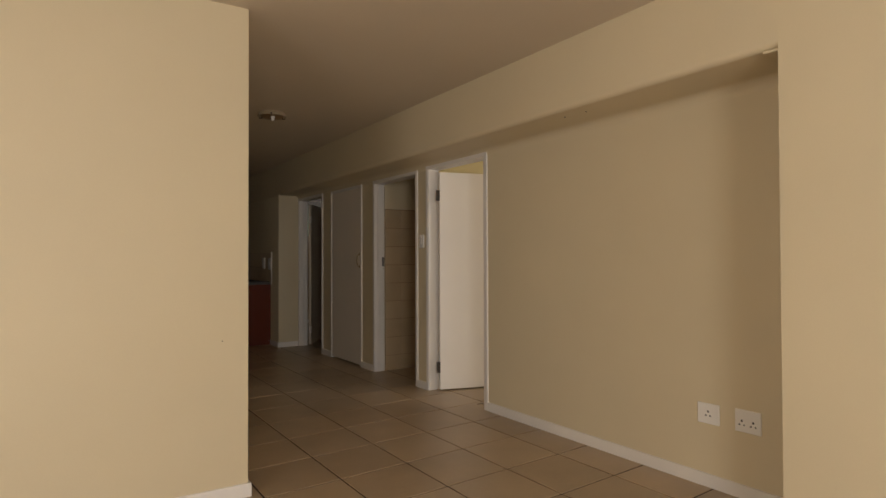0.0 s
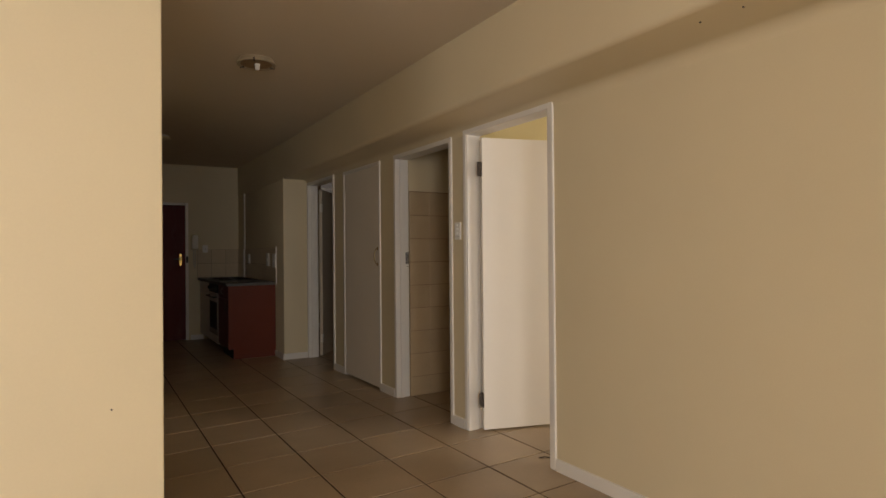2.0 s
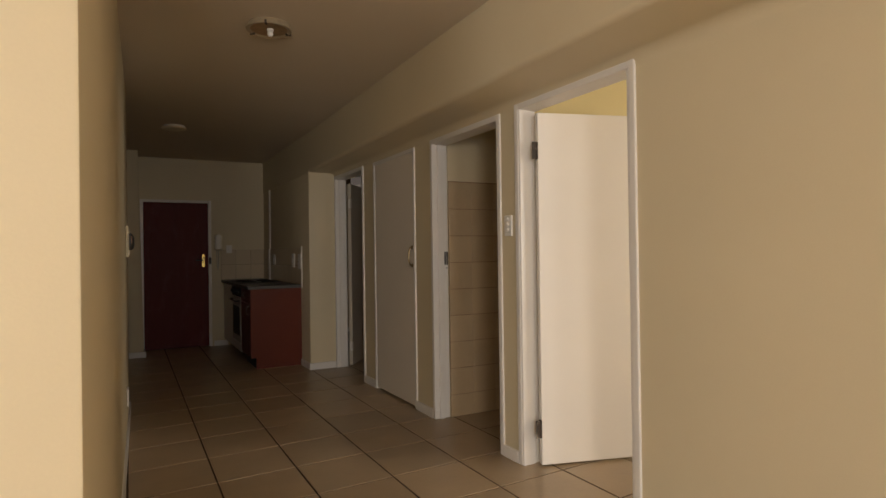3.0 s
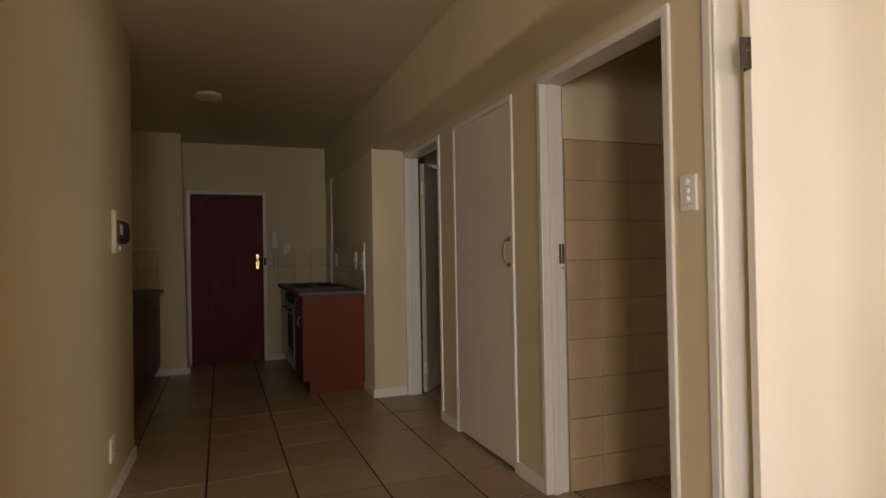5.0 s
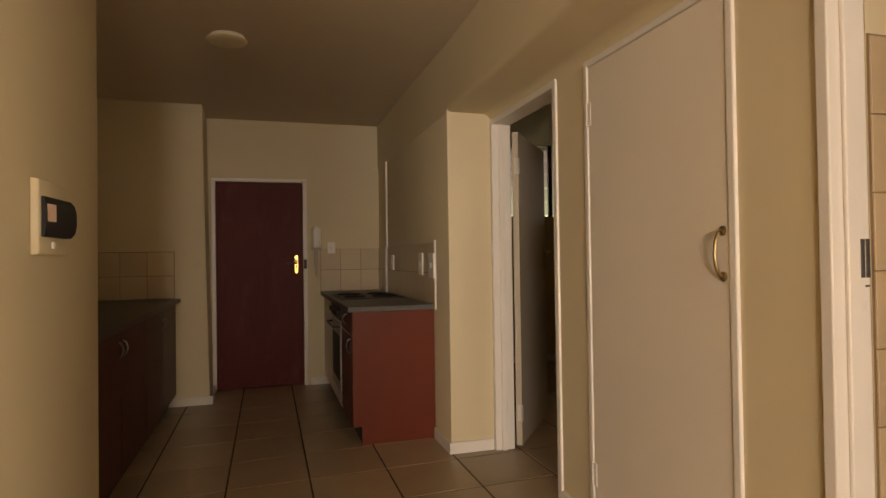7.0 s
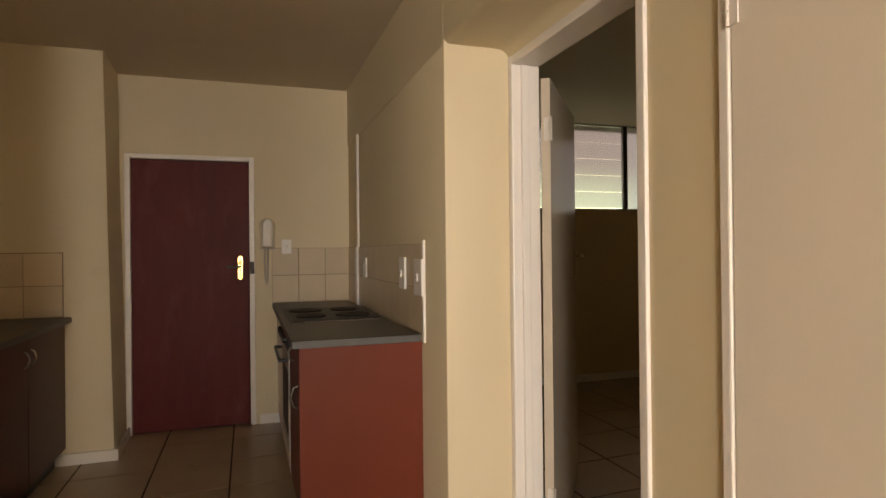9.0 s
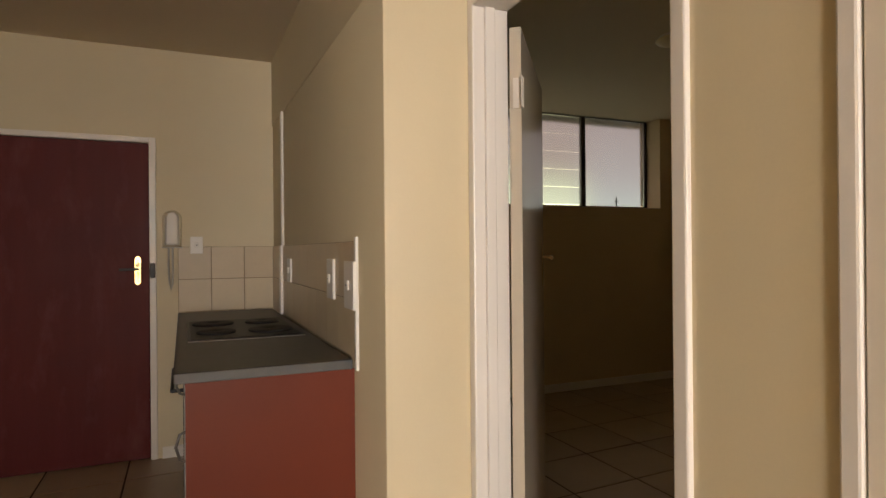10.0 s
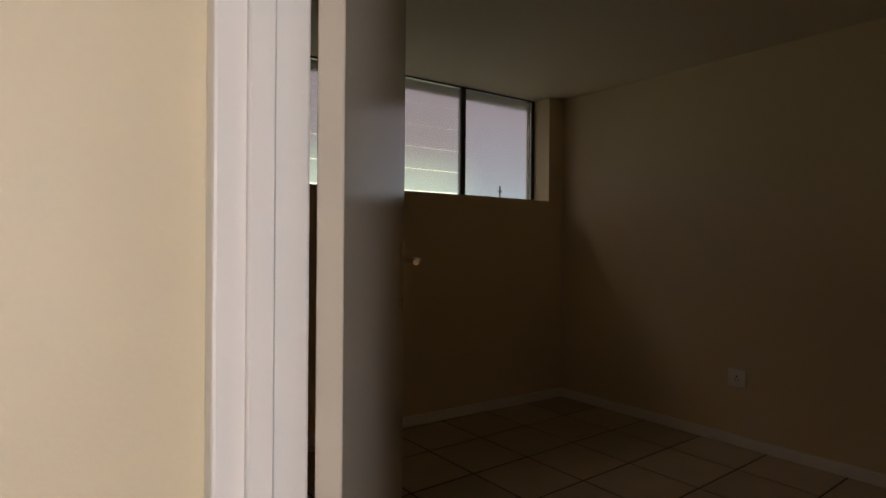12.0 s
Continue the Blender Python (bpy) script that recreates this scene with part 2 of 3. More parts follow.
def structure(name, mat, label, category, *items, bevel=0.0):
    return tagged(boxes(name, mat, None, *items, bevel=bevel), label, category, kind="structure")


# ---- structure ----
H = 2.555
XR, XT = 3.0, 3.12           # door wall
XB0, XB1 = 2.6, 2.705        # beam face at its two ends
DOORS = {"door_1": (3.24, 4.18), "door_2": (4.335, 5.285), "door_3": (6.725, 7.625)}
CUP = (5.565, 6.455)
HEAD = 2.095
HEADS = {"door_1": 2.108, "door_2": 2.09, "door_3": 2.095}


def wall_with_openings(name, x0, x1, y0, y1, openings, label, mat):
    """A wall along y with door openings."""
    bm = bmesh.new()
    at = y0
    for a, b in openings:
        box(bm, x0, at, 0, x1, a + 0.015, H)
        box(bm, x0, a + 0.015, 2.082, x1, b - 0.015, H)
        at = b - 0.015
    box(bm, x0, at, 0, x1, y1, H)
    return tagged(part(name, bm, mat), label, "wall", kind="structure")


floor = structure("floor", GROUT, "floor of square beige ceramic tiles with dark grout", "floor", (-3.6, -3.9, -0.12, 7.0, 10.9, -0.004))
structure("ceiling", CEIL, "plain off-white painted ceiling", "ceiling", (-3.6, -3.9, H, 7.0, 10.9, H + 0.15))
wall_with_openings("wall_east", XR, XT, -0.12, 10.4, [DOORS["door_1"], DOORS["door_2"], CUP, DOORS["door_3"]], "cream painted corridor wall with white framed doors", CREAM)

def beam_section(x):
    """Section of the beam: rounded nose below its face, underside coved into the wall."""
    pts = [(XR, H), (x, H)]
    pts += [(x + 0.03 - 0.03 * math.cos(a), 2.16 - 0.03 * math.sin(a)) for a in [k * math.pi / 10 for k in range(6)]]
    pts += [(XR - 0.06 + 0.06 * math.sin(a), 2.07 + 0.06 * math.cos(a)) for a in [k * math.pi / 12 for k in range(7)]]
    return pts


bm = bmesh.new()
ends = [[bm.verts.new((px, y, pz)) for px, pz in beam_section(x)] for x, y in ((XB0, 0.72), (XB1, 7.626))]
for k in range(len(ends[0])):
    kk = (k + 1) % len(ends[0])
    bm.faces.new((ends[0][k], ends[0][kk], ends[1][kk], ends[1][k]))
bm.faces.new(ends[0]), bm.faces.new(ends[1][::-1])
bmesh.ops.recalc_face_normals(bm, faces=bm.faces[:])
tagged(part("beam", bm, CREAM, smooth=True), "cream painted dropped beam along the corridor wall", "beam", kind="structure")
nb = boxes("plaster_lip", CREAM, None, (2.606, 0.722, 2.117, 2.9, 0.79, 2.1295), bevel=0.004)
tagged(nb, "lumpy plaster lip under the beam end", "plaster", kind="structure")
bm = bmesh.new()
box(bm, 2.6, -3.72, 0, XR, 0.72, H)
tagged(part("wall_pier", bm, CREAM, smooth=True), "cream painted projecting wall pier in the living room", "wall", kind="structure")
bm = bmesh.new()
prism(bm, [(XB1, 7.64), (XB1, 10.018), (XB1 - 0.007, 10.018), (XB1 - 0.007, 8.5)], 2.125, H)
bmesh.ops.bevel(bm, geom=[e for e in bm.edges if all(v.co.x < XB1 - 0.005 and v.co.z < 2.2 for v in e.verts)], offset=0.005, segments=2, affect="EDGES", profile=0.5)
tagged(part("beam", bm, CREAM, smooth=True), "cream painted beam over the kitchen wall", "beam", kind="structure")
bm = bmesh.new()
box(bm, XB1, 7.626, 0, XR, 10.4, H, bevel=0.008, seg=2)
tagged(part("wall_kitchen_east", bm, CREAM, smooth=True), "cream painted kitchen wall with projecting corner", "wall", kind="structure")
bm = bmesh.new()
prism(bm, [(0.9, 2.58), (0.975, 6.74), (0.86, 6.74), (0.785, 2.7), (-3.5, 2.7), (-3.5, 2.58)], 0, H)
bmesh.ops.bevel(bm, geom=[e for e in bm.edges if abs(e.verts[0].co.z - e.verts[1].co.z) > 1], offset=0.008, segments=2, affect="EDGES", profile=0.5)
tagged(part("wall_living_north", bm, CREAM, smooth=True), "cream painted wall turning from living room into corridor", "wall", kind="structure")
bm = bmesh.new()
prism(bm, [(-0.2, 9.51), (1.142, 9.51), (1.113, 10.4), (-0.2, 10.4)], 0, H)
for v in bm.verts:      # the corner stands out of plumb
    if v.co.z > 1 and v.co.x > 1:
        v.co.x -= 0.045
bmesh.ops.bevel(bm, geom=[e for e in bm.edges if abs(e.verts[0].co.z - e.verts[1].co.z) > 1 and e.verts[0].co.y < 9.6], offset=0.008, segments=2, affect="EDGES", profile=0.5)
tagged(part("wall_kitchen_north", bm, CREAM, smooth=True), "cream painted kitchen pier beside the front door", "wall", kind="structure")
structure("wall_north", CREAM, "cream painted end wall round the front door", "wall", (1.04, 10.02, 1.995, 1.995, 10.4, H), (1.995, 10.02, 0, XB1, 10.4, H), (1.11, 10.1, 0, 1.995, 10.4, 1.995), (1.04, 10.02, 0, 1.119, 10.1, 1.995))
structure("wall_kitchen_west", CREAM, "cream painted kitchen side wall", "wall", (0.18, 6.62, 0, 0.3, 9.51, H), (0.3, 6.62, 0, 0.87, 6.7, H))
structure("wall_south", CREAM, "cream painted living room wall with two window openings", "wall",
          (-3.5, -3.72, 0, -1.5, -3.6, H), (-0.1, -3.72, 0, 0.9, -3.6, H), (1.9, -3.72, 0, 2.6, -3.6, H), (-1.5, -3.72, 0, -0.1, -3.6, 0.35),
          (-1.5, -3.72, 2.15, -0.1, -3.6, H), (0.9, -3.72, 2.4, 1.9, -3.6, H), (0.9, -3.72, 0, 1.9, -3.6, 1.35))
structure("wall_west", CREAM, "cream painted living room wall with a window opening", "wall",
          (-3.6, -3.72, 0, -3.5, -2.3, H), (-3.6, -0.7, 0, -3.5, 2.7, H), (-3.6, -2.3, 0, -3.5, -0.7, 0.75), (-3.6, -2.3, 2.05, -3.5, -0.7, H))
structure("wall_front_bedroom", YELLOW, "yellow-cream bedroom walls with a window opening", "wall",
          (3.12, 4.2, 0, 6.2, 4.32, H), (3.12, -0.12, 0, 6.2, 0, H), (6.2, -0.12, 0, 6.32, 0.25, H), (6.2, 1.55, 0, 6.32, 4.32, H),
          (6.2, 0.25, 0, 6.32, 1.55, 0.9), (6.2, 0.25, 2.1, 6.32, 1.55, H))
bath_wall = structure("wall_bathroom", CREAM, "bathroom wall, tiled below and cream painted above", "wall", (3.12, 5.2475, 0, 3.83, 5.33, H))
structure("wall_bathroom_east", CREAM, "plain bathroom end wall", "wall", (5.4, 4.32, 0, 5.5, 6.48, H))
structure("wall_back_bedroom_south", TAN, "plain bedroom wall", "wall", (3.12, 6.48, 0, 6.62, 6.58, H))
structure("wall_back_bedroom_east", TAN, "tan painted bedroom side wall", "wall", (6.62, 6.48, 0, 6.74, 10.75, H))
structure("wall_back_bedroom_north", TAN, "tan painted bedroom wall with a high window", "wall",
          (3.0, 10.4, 0, 6.62, 10.68, 1.67), (6.45, 10.4, 1.67, 6.62, 10.68, H), (3.0, 10.4, 1.67, 4.15, 10.68, H))
structure("wall_cupboard", CREAM, "plain cupboard back wall", "wall", (3.6, 5.33, 0, 3.7, 6.48, H))
structure("ground", GROUND, "dry ground outside", "ground", (-400, -400, -0.5, 400, 400, -0.13))


def skirting(pts):
    """White skirting board along a line of floor points, its face on the left of the line's course."""
    for (x0, y0), (x1, y1) in zip(pts, pts[1:]):
        d = Vector((x1 - x0, y1 - y0))
        n = Vector((-d.y, d.x)).normalized() * 0.013
        bm = bmesh.new()
        prism(bm, [(x0, y0), (x1, y1), (x1 + n.x, y1 + n.y), (x0 + n.x, y0 + n.y)], 0, 0.07)
        top = [e for e in bm.edges if all(v.co.z > 0.06 for v in e.verts) and all((Vector((v.co.x - x0, v.co.y - y0)).dot(n)) > 1e-5 for v in e.verts)]
        bmesh.ops.bevel(bm, geom=top, offset=0.006, segments=2, affect="EDGES", profile=0.5)
        tagged(part("baseboard", bm, WHITE), "white painted wooden skirting board", "skirting", kind="structure")


def slant(y):
    return 0.9 + (y - 2.58) * 0.075 / 4.16


skirting([(XR, 0.79), (XR, 3.236)])
skirting([(XR, 4.184), (XR, 4.331)])
skirting([(XR, 5.289), (XR, 5.561)])
skirting([(XR, 6.439), (XR, 6.721)])
skirting([(2.985, 7.626), (XB1 - 0.012, 7.626)])
skirting([(XB1, 7.614), (XB1, 7.972)])
skirting([(-3.4, 2.58), (0.912, 2.58)][::-1])
skirting([(slant(6.74), 6.752), (slant(2.57), 2.57)])
skirting([(0.88, 6.74), (0.985, 6.74)])
skirting([(1.164, 9.51), (0.82, 9.51)])
skirting([(1.136, 9.99), (1.152, 9.5)])
skirting([(2.2, 10.02), (2.02, 10.02)])
skirting([(6.62, 10.4), (3.0 + 0.13, 10.4)])
skirting([(6.62, 6.6), (6.62, 10.4)])
skirting([(2.6, -3.6), (2.6, 0.78)])


# ---- doors ----
def hinge_mesh():
    bm = bmesh.new()
    for i in range(3):
        tube(bm, [(0, 0, -0.05 + i * 0.034), (0, 0, -0.018 + i * 0.034)], 0.0065, 10)
    box(bm, -0.002, 0.0, -0.05, 0.002, 0.03, 0.05)
    box(bm, -0.03, -0.003, -0.05, 0.0, 0.0005, 0.05)
    return bm


def door_frame(name, y0, y1, label, x_front=XR, x_back=XT, head=HEAD, f=0.038, stop=(0.028, 0.064)):
    """A white frame in the east wall: facings, lining and stops."""
    root = thing(name, pose(x_front, (y0 + y1) / 2, 0), label, "door", kind="structure")
    w = (y1 - y0) / 2
    dep = x_back - x_front
    for s in (-1, 1):
        a, b = sorted((s * w, s * (w - f)))
        boxes("jamb", WHITE, root, (-0.012, a, 0, dep - 0.003, b, head), bevel=0.005, seg=2)
        a, b = sorted((s * (w - f), s * (w - f - 0.014)))
        boxes("stop", WHITE, root, (stop[0], a + 0.0005, 0, stop[1], b, head - f), bevel=0.003)
    boxes("head", WHITE, root, (-0.0115, -w + f - 0.003, head - f, dep - 0.0035, w - f + 0.003, head - 0.001), bevel=0.004)
    return root


def leaf(frame_ob, m, width, height, label, lever=True, thick=0.04, hinge_mat=None, paint=DOORPAINT):
    """A flush door leaf whose hinge edge stands at the local origin; the leaf runs along +x."""
    lf = boxes("leaf", paint, frame_ob, (0, -thick, 0.012, width, 0, height), bevel=0.003, seg=2, label=label)
    lf.matrix_basis = frame_ob.matrix_basis.inverted() @ m
    for z in (0.22, height - 0.22):
        hg = part("hinge", hinge_mesh(), hinge_mat or WHITE, lf, "painted steel butt hinge")
        hg.matrix_basis = pose(-0.006, -thick - 0.003, z)
    if lever:
        for s in (0, 1):
            y = 0.0 if s else -thick
            d = 1 if s else -1
            boxes("lock_plate", OLDBRASS, lf, (width - 0.075, min(y, y + d * 0.005), 1.12, width - 0.035, max(y, y + d * 0.005), 1.3), bevel=0.002)
            bm = bmesh.new()
            tube(bm, [(width - 0.055, y, 1.25), (width - 0.055, y + d * 0.035, 1.25), (width - 0.065, y + d * 0.045, 1.25), (width - 0.16, y + d * 0.048, 1.248)], 0.008)
            part("lever", bm, OLDBRASS, lf, "brass lever handle", True)
    return lf


d1 = door_frame("door_1", *DOORS["door_1"], "white flush door, standing open into a bright bedroom", head=HEADS["door_1"], stop=(-0.008, 0.076))
leaf(d1, pose(3.082, 4.1, 0, 0, 0, -16), 0.8, 2.045, "white painted flush leaf, standing open", lever=False, hinge_mat=RUSTMETAL)
d2 = door_frame("door_2", *DOORS["door_2"], "white framed doorway into a dark tiled bathroom", head=HEADS["door_2"])
d3 = door_frame("door_3", *DOORS["door_3"], "white flush door, standing wide open into a dark bedroom")
leaf(d3, pose(3.139, 7.619, 0, 0, 0, 52), 0.8, 2.02, "white flush leaf standing wide open, shade put into its paint", paint=SHADE)
# strike plate in the bathroom door's jamb
for a, b in ((0.084, 0.096), (0.101, 0.113)):
    boxes("strike_plate", DARKFRAME, d2, (a, 0.4335, 1.15, b, 0.4375, 1.25), bevel=0.001, label="dark worn strike plate")
boxes("screw_hole", BLACK, d2, (0.098, 0.4345, 1.126, 0.11, 0.4375, 1.131))

cup = door_frame("cupboard_frame", *CUP, "tall flush cream cupboard door in a white frame", head=2.085, f=0.032)
cup.name = "built_in_cupboard"
tagged(cup, "tall built-in cupboard with a closed cream flush door", "cupboard")
cd = boxes("door", CUPPAINT, cup, (-0.006, -0.41, 0.02, 0.03, 0.41, 2.05), bevel=0.003, seg=2)
for z in (0.26, 1.84):
    hg = part("hinge", hinge_mesh(), WHITE, cd)
    hg.matrix_basis = pose(-0.014, 0.41, z, 0, 0, 180)
bm = bmesh.new()
tube(bm, [(-0.006, -0.385, 1.145), (-0.024, -0.385, 1.15), (-0.036, -0.385, 1.18), (-0.04, -0.385, 1.217), (-0.036, -0.385, 1.254), (-0.024, -0.385, 1.284), (-0.006, -0.385, 1.289)], 0.006, 10)
for z in (1.145, 1.289):
    lathe(bm, [(0.016, 0), (0.016, 0.003), (0.009, 0.008)], pose(-0.006, -0.385, z, 0, -90, 0), 16)
part("handle", bm, OLDBRASS, cd, "worn brass bow handle", True)


def front_door():
    root = thing("front_door", pose(1.5575, 10.02, 0), "dark red-brown varnished wooden front door, closed", "door", kind="structure")
    for s in (-1, 1):
        a, b = sorted((s * 0.437, s * 0.398))
        boxes("jamb", WHITE, root, (a, -0.016, 0, b, 0.08, 2.0), bevel=0.004)
    boxes("head", WHITE, root, (-0.4, -0.0155, 1.965, 0.4, 0.0795, 2.0), bevel=0.004)
    lf = boxes("leaf", FRONTDOOR, root, (-0.397, 0.0, 0.01, 0.397, 0.044, 1.963), bevel=0.003)
    bm = bmesh.new()
    rim = [(0.333 + 0.019 * math.cos(a), 1.246 + 0.019 * math.sin(a)) for a in [k * math.pi / 8 for k in range(9)]]
    rim += [(0.333 + 0.019 * math.cos(a), 1.104 + 0.019 * math.sin(a)) for a in [math.pi + k * math.pi / 8 for k in range(9)]]
    lo = [bm.verts.new((x, 0.0, z)) for x, z in rim]
    hi = [bm.verts.new((0.333 + (x - 0.333) * 0.88, -0.005, 1.175 + (z - 1.175) * 0.975)) for x, z in rim]
    for k in range(len(rim)):
        kk = (k + 1) % len(rim)
        bm.faces.new((lo[k], lo[kk], hi[kk], hi[k]))
    bm.faces.new(hi)
    bmesh.ops.recalc_face_normals(bm, faces=bm.faces[:])
    part("lock_plate", bm, BRASS, lf, "polished brass lock plate")
    bm = bmesh.new()
    lathe(bm, [(0.012, 0), (0.014, 0.006), (0.009, 0.012)], pose(0.333, -0.004, 1.21, 90, 0, 0), 16)
    box(bm, 0.329, -0.007, 1.12, 0.337, -0.004, 1.145)
    part("lock_cylinder", bm, OLDBRASS, lf)
    boxes("keyhole", BLACK, lf, (0.3295, -0.0085, 1.148, 0.3365, -0.0045, 1.168), bevel=0.001)
    for z in (1.112, 1.238):
        bm = bmesh.new()
        lathe(bm, [(0.004, 0), (0.004, 0.002), (0.001, 0.003)], pose(0.333, -0.0045, z, 90, 0, 0), 10)
        part("screw", bm, DARKFRAME, lf)
    bm = bmesh.new()
    tube(bm, [(0.333, -0.004, 1.185), (0.333, -0.045, 1.185), (0.32, -0.055, 1.185), (0.235, -0.056, 1.183)], 0.008)
    part("lever", bm, DARKFRAME, lf, "dark worn lever handle", True)
    boxes("night_latch", DARKFRAME, root, (0.403, -0.05, 1.13, 0.43, -0.017, 1.22), bevel=0.004)
    return root


front_door()


# ---- back bedroom window ----
def back_window():
    root = thing("window_1", pose(4.15, 10.6, 1.67), "high steel-framed window with frosted louvre panes", "window", kind="structure")
    W, Z = 2.3, 0.905
    boxes("window_frame", DARKFRAME, root, (0, -0.02, 0, W, 0.02, 0.03), (0, -0.02, Z - 0.03, W, 0.02, Z), (0, -0.02, 0.03, 0.03, 0.02, Z - 0.03), (W - 0.03, -0.02, 0.03, W, 0.02, Z - 0.03), bevel=0.003)
    xs = [0.03, 0.76, 1.52, 2.27]
    for x in xs[1:3]:
        boxes("mullion", DARKFRAME, root, (x - 0.025, -0.022, 0.03, x + 0.025, 0.02, Z - 0.03), bevel=0.003)
    # two louvred bays and one fixed pane
    for i in (0, 1):
        n = 5
        for k in range(n):
            z = 0.035 + k * (Z - 0.07) / n
            h = (Z - 0.07) / n
            p = boxes("louvre_pane", GLASS, root, (xs[i] + 0.028, -0.003, -h / 2 + 0.002, xs[i + 1] - 0.028, 0.003, h / 2 - 0.002))
            p.matrix_basis = pose(0, 0.0, z + h / 2, 4)
            p.visible_shadow = False
    p = boxes("pane", GLASS, root, (xs[2] + 0.026, -0.003, 0.031, xs[3] - 0.001, 0.003, Z - 0.031))
    p.visible_shadow = False
    bm = bmesh.new()
    tube(bm, [(xs[2] + 0.38, -0.03, 0.02), (xs[2] + 0.38, -0.03, 0.12)], 0.006)
    tube(bm, [(xs[2] + 0.355, -0.03, 0.075), (xs[2] + 0.405, -0.03, 0.075)], 0.005)
    part("latch", bm, DARKFRAME, root)
    boxes("window_sill", WHITE, root, (0.0, -0.19, 0.001, W - 0.0, -0.021, 0.006))


back_window()
structure("backdrop", BACKDROP, "glowing backdrop of hazy daylight and greenery outside the window", "backdrop", (-2, 13.4, -0.13, 12, 13.45, 6))


# ---- ceiling lamps ----
def bare_lamp(x, y):
    root = thing("ceiling_lamp", pose(x, y, H), "round stained ceiling fitting without shade, bare lamp holder", "lamp")
    bm = bmesh.new()
    lathe(bm, [(0.112, 0), (0.118, -0.014), (0.128, -0.03), (0.124, -0.036), (0.108, -0.033), (0.1, -0.029)], Matrix(), 40)
    part("rim", bm, GRIMY, root, smooth=True)
    bm = bmesh.new()
    lathe(bm, [(0.104, -0.03), (0.098, -0.024), (0.06, -0.019), (0.02, -0.018)], Matrix(), 40)
    part("dish", bm, RUST, root, "stained brown dish", True)
    bm = bmesh.new()
    lathe(bm, [(0.02, -0.018), (0.019, -0.04), (0.014, -0.045), (0.017, -0.058), (0.012, -0.07), (0.004, -0.073)], pose(0.005, -0.01, 0), 20)
    part("lamp_holder", bm, PLASTIC, root, smooth=True)
    for a in (40, 160, 280):
        boxes("clip", RUSTMETAL, root, (-0.006, 0.1, -0.04, 0.006, 0.132, -0.02), bevel=0.002).matrix_basis = pose(0, 0, 0, 0, 0, a)


def dome_lamp(x, y, name="ceiling_lamp"):
    root = thing(name, pose(x, y, H), "round cream glass dome lamp on the ceiling", "lamp")
    bm = bmesh.new()
    lathe(bm, [(0.098, 0), (0.1, -0.012), (0.095, -0.017)], pose(0.004, 0.006, 0), 40)
    part("base_plate", bm, PLASTIC, root, smooth=True)
    bm = bmesh.new()
    lathe(bm, [(0.09, -0.0175), (0.113, -0.021), (0.118, -0.026), (0.112, -0.033), (0.08, -0.041), (0.04, -0.0445), (0.01, -0.045)], Matrix(), 40)
    part("shade", bm, LAMPGLASS, root, smooth=True)


bare_lamp(1.697, 4.73)
dome_lamp(1.4, 7.82)
dome_lamp(4.86, 8.6)


# ---- sockets and switches ----
def plate(name, m, w, h, label, category, kind_of):
    """An electrical plate; local x across, z up, facing -y."""
    root = thing(name, m, label, category)
    boxes("plate", PLASTIC, root, (-w / 2, -0.012, -h / 2, w / 2, 0, h / 2), bevel=0.004, seg=2)
    if kind_of == "switch":
        for k in (-1, 0, 1):
            bm = bmesh.new()
            lathe(bm, [(0.011, 0), (0.011, 0.004), (0.006, 0.009)], pose(0, -0.011, k * 0.03 + 0.008, 90, 0, 0), 14)
            part("button", bm, PLASTIC, root, smooth=True)
        boxes("seam", GREY, root, (-w / 2 + 0.008, -0.0128, -h / 2 + 0.022, w / 2 - 0.008, -0.0118, -h / 2 + 0.024))
    elif kind_of == "rocker":
        boxes("rocker", PLASTIC, root, (-0.012, -0.019, -0.018, 0.012, -0.011, 0.018), bevel=0.003)
        boxes("neon", BLACK, root, (-0.004, -0.0205, -0.003, 0.004, -0.0185, 0.003))
    elif kind_of == "socket3":
        for dx, dz, r in ((0, 0.012, 0.006), (-0.012, -0.01, 0.0045), (0.012, -0.01, 0.0045)):
            bm = bmesh.new()
            lathe(bm, [(r, 0), (r, 0.0012)], pose(dx, -0.0117, dz, 90, 0, 0), 12)
            part("hole", bm, BLACK, root)
    elif kind_of == "double":
        for cx in (-w * 0.22, w * 0.22):
            for dx, dz, r in ((0, 0.0, 0.006), (-0.012, -0.02, 0.0045), (0.012, -0.02, 0.0045)):
                bm = bmesh.new()
                lathe(bm, [(r, 0), (r, 0.0012)], pose(cx + dx, -0.0117, dz, 90, 0, 0), 12)
                part("hole", bm, BLACK, root)
    return root


E, W_, N = -90, 90, 0       # plates on walls that face west, east and south
plate("wall_socket", pose(XR, 1.307, 0.394, 0, 0, E), 0.125, 0.11, "square white socket plate on the cream wall", "socket", "socket3")
plate("wall_socket", pose(XR, 1.09, 0.398, 0, 0, E), 0.135, 0.115, "white double wall socket on the cream wall", "socket", "double")
plate("light_switch", pose(XR, 4.257, 1.4, 0, 0, E), 0.075, 0.125, "white three-button light switch beside a door", "switch", "switch")
plate("light_switch", pose(2.226, 10.02, 1.33, 0, 0, N), 0.075, 0.11, "white rocker switch above the tiles", "switch", "rocker")
plate("wall_socket", pose(XB1 - 0.009, 9.29, 1.18, 0, 0, E), 0.1, 0.13, "white switch plate on the kitchen tiles", "switch", "rocker")
plate("wall_socket", pose(XB1 - 0.009, 8.275, 1.175, 0, 0, E), 0.11, 0.16, "white socket on the kitchen tiles", "socket", "rocker")
